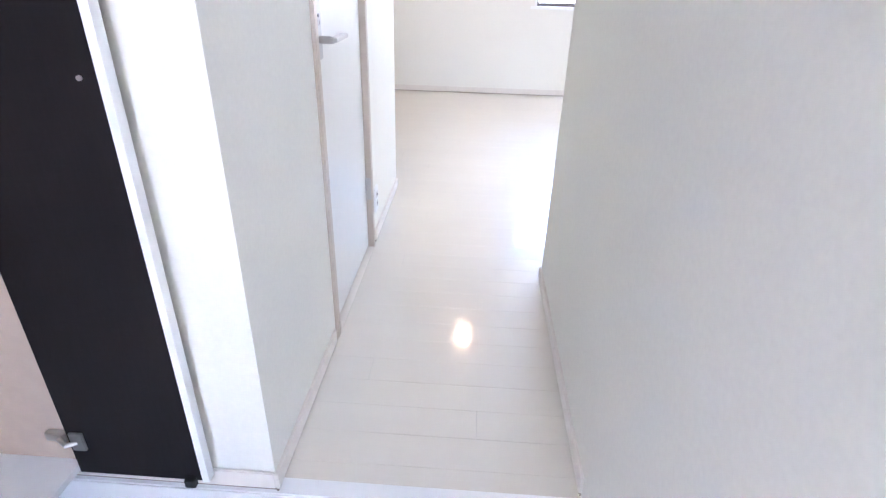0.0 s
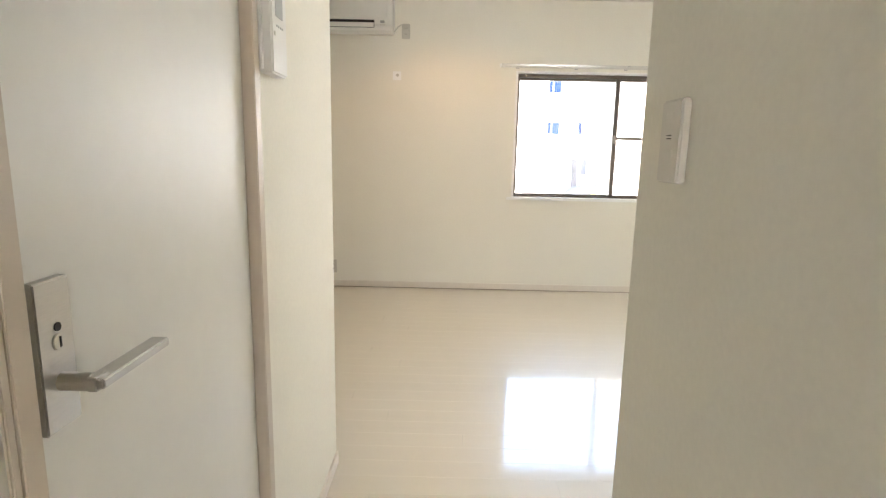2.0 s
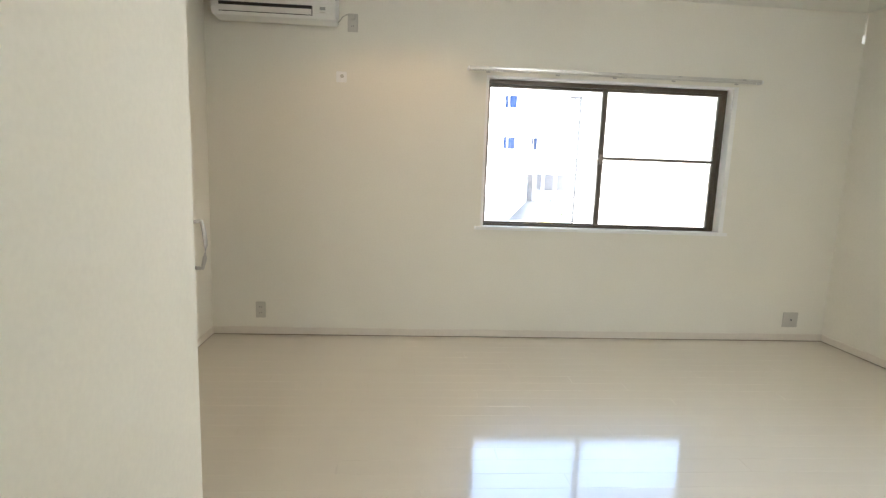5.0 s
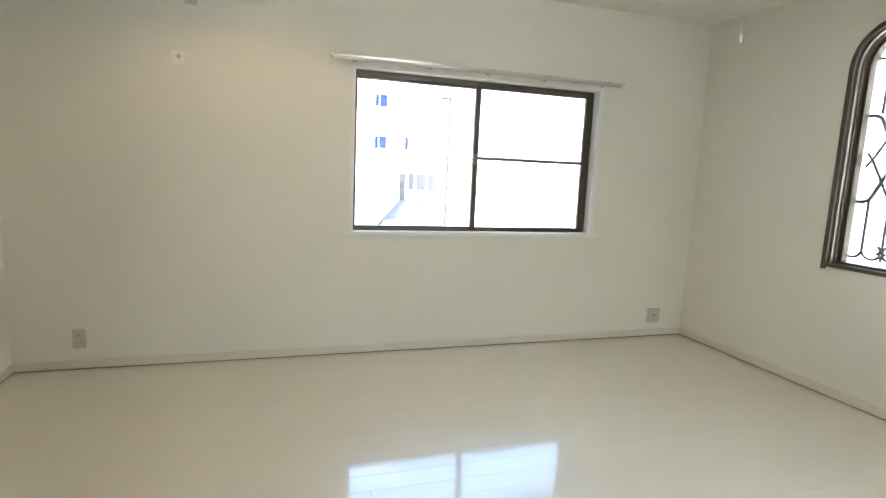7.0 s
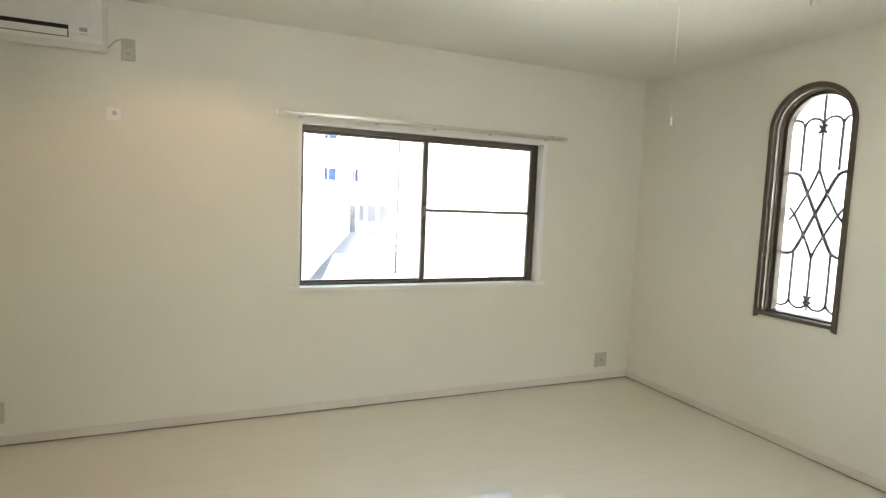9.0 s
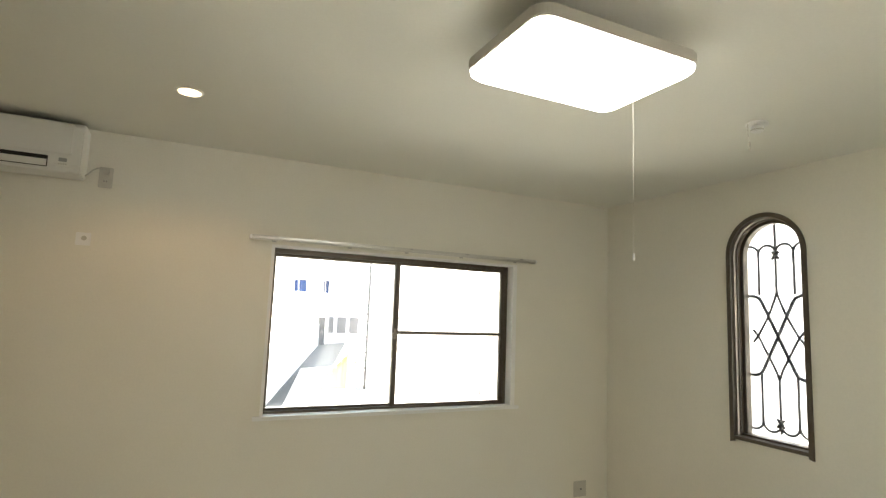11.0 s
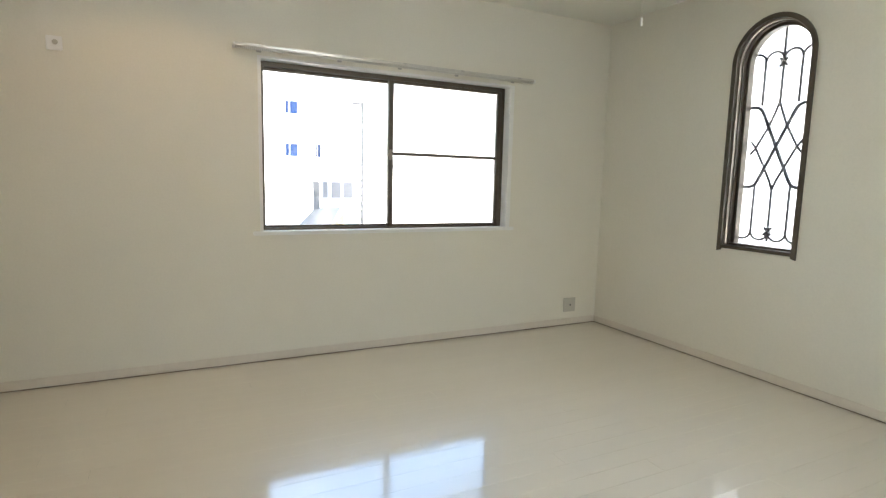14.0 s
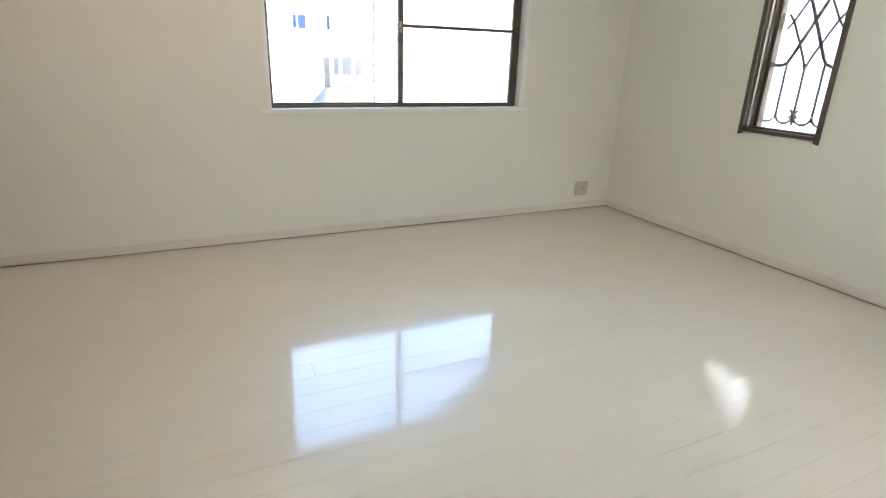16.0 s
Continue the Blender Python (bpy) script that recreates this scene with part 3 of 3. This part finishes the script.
part("front_panel", box((ax0 + 0.006, ay - 0.009, az0 + 0.098), (ax1 - 0.04, ay + 0.006, az1 - 0.02), 0.006), PLASTIC, ac)
part("louvre_slot", box((ax0 + 0.05, ay - 0.003, az0 + 0.066), (ax1 - 0.15, ay + 0.004, az0 + 0.086)), DARK, ac, "dark air slot")
part("louvre", box((ax0 + 0.05, ay - 0.006, az0 + 0.03), (ax1 - 0.15, ay + 0.003, az0 + 0.064), 0.002), PLASTIC, ac)
part("louvre_gap", boxes(((ax1 - 0.149, ay - 0.0035, az0 + 0.028), (ax1 - 0.145, ay + 0.002, az0 + 0.086)), ((ax0 + 0.05, ay - 0.0035, az0 + 0.0265), (ax1 - 0.149, ay + 0.002, az0 + 0.0295))), DARK, ac)
part("display", box((ax1 - 0.098, ay - 0.0025, az0 + 0.062), (ax1 - 0.062, ay + 0.002, az0 + 0.082), 0.001), SCREEN, ac)
for k in range(4):
    part("marking", box((ax1 - 0.097 + 0.01 * k, ay - 0.002, az0 + 0.046), (ax1 - 0.092 + 0.01 * k, ay + 0.002, az0 + 0.053)), PLASTIC_GREY, ac)
part("power_cord", tube([(ax1 - 0.012, 6.95, az0 + 0.02), (ax1 + 0.01, 6.965, az0 + 0.045), (ax1 + 0.03, 6.975, az0 + 0.075), (ax1 + 0.055, 6.98, az0 + 0.092), (ax1 + 0.08, 6.978, az0 + 0.09),
                         (-0.595, 6.972, 2.27)], 0.004), PLASTIC_GREY, ac, "thin cream cord", smooth=True)

# ---- ceiling lamp, pull cord, downlight, alarm ----
lamp = thing("ceiling_lamp", "square white ceiling lamp, switched on", "ceiling lamp")
lx0, lx1, ly0, ly1 = 0.70, 1.362, 4.595, 5.06


def rounded_rect(a, b, c, d, r, n=6):
    pts = []
    for cx, cy, s in ((b - r, d - r, 0), (a + r, d - r, 1), (a + r, c + r, 2), (b - r, c + r, 3)):
        pts += [(cx + r * math.cos((s + k / n) * math.pi / 2), cy + r * math.sin((s + k / n) * math.pi / 2)) for k in range(n + 1)]
    return pts


part("housing", prism(rounded_rect(lx0 + 0.1, lx1 - 0.1, ly0 + 0.1, ly1 - 0.1, 0.045), "z", 2.42, H), PLASTIC, lamp, "white lamp housing")
part("rim", prism(rounded_rect(lx0, lx1, ly0, ly1, 0.05), "z", 2.385, 2.425, 0.004), PLASTIC_GREY, lamp)
dif = bmesh.new()
loops = []
for inset, z in ((0.004, 2.386), (0.006, 2.37), (0.02, 2.357), (0.06, 2.352)):
    loops.append([dif.verts.new((*p, z)) for p in rounded_rect(lx0 + inset, lx1 - inset, ly0 + inset, ly1 - inset, 0.05)])
for a, b in zip(loops, loops[1:]):
    for i in range(len(a)):
        dif.faces.new((a[i], a[(i + 1) % len(a)], b[(i + 1) % len(a)], b[i]))
dif.faces.new(loops[-1])
dif.faces.new(loops[0][::-1])
part("diffuser", dif, LAMP_GLOW, lamp, "glowing opal diffuser", smooth=True)
part("pull_cord", tube([(1.345, 4.895, 2.36), (1.346, 4.896, 2.05), (1.345, 4.895, 1.775)], 0.0008, 6), PLASTIC_PALE, lamp)
part("cord_knob", disc((1.345, 4.895, 1.762), (0, 0, 1), 0.0045, 0.026, 12, 0.0015), PLASTIC, lamp)

dl = thing("downlight", "small round recessed warm downlight, switched on", "downlight")
DX, DYY = -0.19, 6.085
trim = bmesh.new()
n = 32
rr = [(0.062, H - 0.001), (0.06, H - 0.006), (0.052, H - 0.006), (0.047, H - 0.001)]
rings = [[trim.verts.new((DX + r * math.cos(2 * math.pi * k / n), DYY + r * math.sin(2 * math.pi * k / n), z)) for k in range(n)] for r, z in rr]
for a, b in zip(rings, rings[1:]):
    for k in range(n):
        trim.faces.new((a[k], a[(k + 1) % n], b[(k + 1) % n], b[k]))
part("trim_ring", trim, PLASTIC, dl, smooth=True)
part("bulb", disc((DX, DYY, H - 0.003), (0, 0, 1), 0.048, 0.004, 32), WARM_GLOW, dl, "glowing warm bulb")
spot_data = bpy.data.lights.new("downlight_beam", "SPOT")
spot_data.energy, spot_data.color, spot_data.spot_size, spot_data.spot_blend, spot_data.shadow_soft_size = 1.55, (1.0, 0.58, 0.25), radians(145), 0.4, 0.04
spot = new("downlight_beam", spot_data)
spot.matrix_world = look((DX, DYY, H - 0.012), (DX, DYY, 0))

al = thing("fire_alarm", "small round white fire alarm on the ceiling", "alarm")
part("base", disc((2.29, 5.04, H - 0.008), (0, 0, 1), 0.05, 0.016, 32, 0.004), PLASTIC, al)
part("sensor_head", disc((2.29, 5.04, H - 0.03), (0, 0, 1), 0.028, 0.03, 28, 0.005), PLASTIC, al)
part("sensor_band", disc((2.29, 5.04, H - 0.036), (0, 0, 1), 0.0288, 0.007, 28), PLASTIC_GREY, al)
part("pull_string", tube([(2.235, 5.05, H - 0.012), (2.236, 5.05, H - 0.075)], 0.0022, 6), PLASTIC_GREY, al)
part("string_tag", box((2.24, 5.048, H - 0.14), (2.25, 5.052, H - 0.098), 0.001), PLASTIC_GREY, al)
part("string", tube([(2.236, 5.05, H - 0.07), (2.245, 5.05, H - 0.1)], 0.0007, 5), PLASTIC, al)

# ---- closet door standing open at the hall's end ----
cd = thing("closet_door", "open glossy white closet door with a bow handle", "closet door", at=(HALL_L - 0.035, BACK_L + 0.012, 0))
cd.rotation_euler = (0, 0, math.atan2(0.376, -0.118))
WID = 0.405
part("panel", box((0, 0.0, 0.012), (WID, 0.02, 2.0), 0.0015), GLOSS_WHITE, cd)
HXX = WID - 0.07
hb = [(HXX, -0.006, 0.995), (HXX, -0.028, 0.993), (HXX, -0.034, 1.02), (HXX, -0.037, 1.055), (HXX, -0.034, 1.09), (HXX, -0.028, 1.117), (HXX, -0.006, 1.115)]
part("bow_handle", tube(hb, 0.0055, 12), STEEL, cd, "brushed steel bow handle", smooth=True)
for hz in (0.995, 1.115):
    part("handle_foot", box((HXX - 0.007, -0.012, hz - 0.006), (HXX + 0.007, 0.0, hz + 0.006), 0.002), STEEL, cd)
for hz in (0.12, 1.0, 1.88):
    part("hinge", box((0.002, 0.02, hz - 0.03), (0.05, 0.026, hz + 0.03), 0.002), STEEL, cd)

# ---- shoe cabinet in the entrance, door open ----
sc = thing("shoe_cabinet", "white shoe cabinet with an open dark-faced door", "cabinet")
cx0, cx1, cy0, cy1, cz0, cz1 = -1.6, -1.075, 1.15, 2.03, 0.085, 2.2
part("carcass", boxes(((cx0, cy1 - 0.018, cz0), (cx1, cy1, cz1)), ((cx0, cy0, cz0), (cx1, cy0 + 0.018, cz1)), ((cx0, cy0 + 0.018, cz0), (cx1, cy1 - 0.018, cz0 + 0.02)),
                      ((cx0, cy0 + 0.018, cz1 - 0.02), (cx1, cy1 - 0.018, cz1)), bevel=0.001), WHITE_TRIM, sc)
part("back_panel", box((cx0, cy0 + 0.018, cz0 + 0.02), (cx0 + 0.006, cy1 - 0.018, cz1 - 0.02)), BEIGE_INSIDE, sc, "beige back panel")
part("side_lining", box((cx0 + 0.006, cy1 - 0.021, cz0 + 0.02), (cx1 - 0.012, cy1 - 0.018, cz1 - 0.02)), BEIGE_INSIDE, sc, "beige inner side panel")
for k in range(2, 6):
    z = cz0 + 0.3 + k * 0.3
    part("shelf", box((cx0 + 0.006, cy0 + 0.018, z), (cx1 - 0.03, cy1 - 0.022, z + 0.015), 0.001), WHITE_TRIM, sc)
cdoor = part("cabinet_door", box((cx1 + 0.004, 1.99, cz0), (-0.776, 2.008, cz1), 0.0008), DARK_LAMINATE, sc, "dark brown inner face of the door")
part("door_edge", boxes(((-0.776, 1.987, cz0), (-0.76, 2.011, cz1)), ((cx1 + 0.004, 2.008, cz0), (-0.776, 2.011, cz1))), WHITE_TRIM, cdoor, "white door edge")
for hz in (0.19, 1.12, 2.1):
    hg = box((cx1 + 0.014, 1.982, hz - 0.026), (cx1 + 0.046, 1.99, hz + 0.026), 0.002)
    add_tube(hg, [(cx1 + 0.03, 1.984, hz), (cx1 + 0.012, 1.972, hz), (cx1 - 0.012, 1.984, hz + 0.004)], 0.006, 10)
    add_box(hg, (cx1 - 0.052, 1.992, hz - 0.012), (cx1 - 0.004, 2.008, hz + 0.012), 0.002)
    part("hinge", hg, STEEL, cdoor)
for sz in (0.993,):
    part("door_bumper", disc((-0.806, 1.988, sz), (0, 1, 0), 0.0042, 0.006, 16, 0.001), STEEL, cdoor)
part("door_catch", box((-0.815, 1.976, cz0 - 0.012), (-0.79, 1.992, cz0 + 0.012), 0.002), DARK, cdoor)

# ---- outside ----
GZ = -1.2
structure("ground", box((-60, -60, GZ - 0.5), (120, 200, GZ)), GROUND, "pale concrete ground between the houses", "ground")
structure("road", prism([(2.15, 19.2), (2.6, 19.2), (5.0, 28.9), (6.7, 29.7), (12.4, 48.0), (9.75, 46.0)], "z", GZ, GZ + 0.02), ASPHALT, "grey asphalt lane between buildings", "road")


def building_window(parent, x, z, w, h, y, mat=BLUE_GLASS):
    wn_ = part("window", boxes(((x - w / 2 - 0.06, y - 0.05, z - 0.06), (x + w / 2 + 0.06, y + 0.0, z)), ((x - w / 2 - 0.06, y - 0.05, z + h), (x + w / 2 + 0.06, y, z + h + 0.06)),
                               ((x - w / 2 - 0.06, y - 0.05, z), (x - w / 2, y, z + h)), ((x + w / 2, y - 0.05, z), (x + w / 2 + 0.06, y, z + h)),
                               ((x - 0.16 * w - 0.02, y - 0.03, z), (x - 0.16 * w + 0.02, y, z + h))), WHITE_TRIM, parent)
    part("pane", box((x - w / 2, y - 0.012, z), (x + w / 2, y - 0.004, z + h)), mat, wn_)


apt = thing("apartment_building", "white rendered apartment building with small blue windows", "building")
part("wall", box((-6, 46, GZ), (10.4, 56, 13.0)), RENDER_WALL, apt)
part("roof", box((-6.3, 45.7, 13.0), (10.7, 56.3, 13.4)), CONCRETE, apt)
for zf in (2.8, 5.98, 9.2):
    building_window(apt, 8.0, zf, 0.95, 0.95, 46)
building_window(apt, 10.02, 2.8, 0.44, 0.98, 46)
part("canopy", box((8.7, 45.4, 3.95), (9.9, 46, 4.02)), CONCRETE, apt)
part("drain_pipe", tube([(10.33, 45.9, GZ), (10.33, 45.9, 13)], 0.05), GREY_METAL, apt)

wall_l = tagged(part("boundary_wall", prism([(1.7, 19.2), (2.1, 19.2), (9.6, 45.6), (9.2, 45.6)], "z", GZ, 0.35), RENDER_WALL), "white rendered boundary wall beside the lane", "wall")

nb = thing("neighbour_house", "white rendered house close outside the window", "building")
part("wall", prism([(2.75, 12.0), (14.0, 12.0), (14.0, 21.0), (6.6, 21.0)], "z", GZ, 3.1), RENDER_WALL, nb)
part("roof", prism([(2.6, 11.6), (14.4, 11.6), (14.4, 21.4), (6.5, 21.4)], "z", 3.1, 3.35), CONCRETE, nb)
part("window", boxes(((2.86, 11.96, 0.92), (3.58, 12.0, 0.945)), ((2.86, 11.96, 1.42), (3.58, 12.0, 1.445)), ((2.86, 11.96, 0.945), (2.885, 12.0, 1.42)), ((3.555, 11.96, 0.945), (3.58, 12.0, 1.42)),
                     ((3.205, 11.96, 0.945), (3.23, 12.0, 1.42))), CONCRETE, nb)
for vx in (4.4, 4.74):
    part("vent", boxes(((vx, 11.95, 0.12), (vx + 0.27, 12.0, 0.4)), bevel=0.01), PALE_SHUTTER, nb)

gar = thing("garage", "low white garage with grey shutters at the lane's end", "garage")
part("wall", box((10.6, 50, GZ), (20, 56, 1.5)), RENDER_WALL, gar)
for k in range(3):
    part("shutter", box((11.0 + k * 1.1, 49.94, GZ + 0.7), (11.8 + k * 1.1, 50.0, 0.9)), PALE_SHUTTER, gar)
part("post", box((9.4, 44.9, GZ), (9.85, 45.4, 0.92)), SHUTTER, gar)

yf = thing("yellow_barrier", "yellow sheet barrier stepping up beside the lane", "barrier")
for k in range(5):
    part("panel", box((4.3 + 0.19 * k, 22.0 + 0.03 * k, GZ), (4.48 + 0.19 * k, 22.05 + 0.03 * k, GZ + 0.35 + 0.19 * k), 0.01), YELLOW, yf)
part("coping", tube([(4.3, 21.98, GZ + 0.36), (5.25, 22.1, GZ + 1.2)], 0.03, 8), YELLOW, yf)
bundle = thing("teal_sheet", "teal plastic sheet heaped beside the yellow barrier", "sheet")
for k in range(3):
    part("fold", box((5.22 + 0.14 * k, 21.8 - 0.05 * k, GZ), (5.38 + 0.14 * k, 21.95 - 0.05 * k, GZ + 1.02 - 0.14 * (k % 2)), 0.04), TEAL, bundle)
shrub = thing("shrub", "small yellow-green leafy shrub beside the lane", "shrub")
rng = random.Random(5)
for k in range(4):
    part("stem", tube([(5.45, 22.3, GZ), (5.3 + 0.13 * k, 22.3, GZ + 0.6), (5.2 + 0.2 * k, 22.25, GZ + 1.05)], 0.012, 6), LEAF, shrub)
leaves = bmesh.new()
for k in range(260):
    c = Vector((5.5 + rng.gauss(0, 0.18), 22.25 + rng.gauss(0, 0.12), GZ + 0.85 + rng.gauss(0, 0.2)))
    q = Euler((rng.uniform(0, 6.3), rng.uniform(0, 6.3), rng.uniform(0, 6.3))).to_matrix()
    leaves.faces.new([leaves.verts.new(c + q @ Vector(v)) for v in ((-0.045, 0, 0), (0, -0.018, 0.006), (0.045, 0, 0), (0, 0.018, 0.006))])
part("leaves", leaves, LEAF, shrub)
scf = thing("utility_pole", "slim grey pole with meter brackets beside the house", "pole")
part("pole", tube([(5.86, 22.0, GZ), (5.86, 22.0, 3.85)], 0.045, 10), SHUTTER, scf)
part("thin_pole", tube([(5.68, 22.0, GZ), (5.68, 22.0, 1.9)], 0.022, 8), PALE_SHUTTER, scf)
for z in range(9):
    part("bracket", box((5.68 - 0.05 * (z % 2), 21.98, -0.5 + 0.27 * z), (5.86, 22.02, -0.44 + 0.27 * z), 0.006), PALE_SHUTTER, scf)
for k in range(4):
    part("strut", tube([(5.5 + 0.06 * k, 22.0, 3.8 - 0.17 * k), (5.84, 22.0, 3.7 - 0.22 * k)], 0.022, 6), PALE_SHUTTER, scf)
part("cross_arm", box((5.48, 21.97, 3.77), (5.9, 22.03, 3.83), 0.008), SHUTTER, scf)

# added wall, sized to brighten the arched window's reflection on the floor
eh = thing("east_backdrop", "pale backdrop wall added east of the room for the arch's floor reflection", "building")
part("wall", box((9.0, -6.0, GZ), (16.0, 15.5, 15.0)), BACKDROP_RENDER, eh)
part("roof", box((8.9, -6.3, 15.0), (16.3, 15.7, 15.25)), CONCRETE, eh)
# backdrop added to cover the dark band at the horizon with white
fh = thing("distant_backdrop", "white rendered backdrop house added beyond the lane's end", "building")
part("wall", box((10.8, 60.0, GZ), (60.0, 72.0, 9.0)), RENDER_WALL, fh)
part("roof", box((10.5, 59.6, 9.0), (60.4, 72.4, 9.4)), CONCRETE, fh)

# ---- floorboards ----
PW, PL, GAP = 0.1075, 1.818, 0.0004
plank_meshes = {}


def plank(length, y, xa, width=PW):
    key = (round(length, 3), round(width, 3))
    if key not in plank_meshes:
        bm = bmesh.new()
        L, W, c = length - GAP, width - GAP, 0.00035
        vs = [bm.verts.new(p) for p in ((0, 0, -0.012), (L, 0, -0.012), (L, W, -0.012), (0, W, -0.012), (0, 0, -c), (L, 0, -c), (L, W, -c), (0, W, -c),
                                        (c, c, 0), (L - c, c, 0), (L - c, W - c, 0), (c, W - c, 0))]
        for f in ((4, 5, 9, 8), (5, 6, 10, 9), (6, 7, 11, 10), (7, 4, 8, 11), (8, 9, 10, 11), (0, 1, 5, 4), (1, 2, 6, 5), (2, 3, 7, 6), (3, 0, 4, 7)):
            bm.faces.new([vs[i] for i in f])
        plank_meshes[key] = mesh_of("plank", bm, BOARD)
    ob = new("plank", plank_meshes[key])
    ob.location = (xa, y, 0)
    ob.parent = floor


def board_row(y, xa, xb, offset, width=PW):
    x = xa - offset
    while x < xb - 0.002:
        a, b = max(x, xa), min(x + PL, xb)
        if b - a > 0.01:
            plank(b - a, y, a, width)
        x += PL


k, y = 0, ENTRY - 0.0145
while y < FAR:
    w = min(PW, FAR - y)
    off = (0.0, 0.9, 1.206, 0.35, 1.55, 0.7)[k % 6]
    if y + w < BACK_R:
        board_row(y, HALL_L - 0.12, HALL_R, off, w)
    else:
        board_row(y, ROOM_L, ROOM_R, off, w)
    y += PW
    k += 1
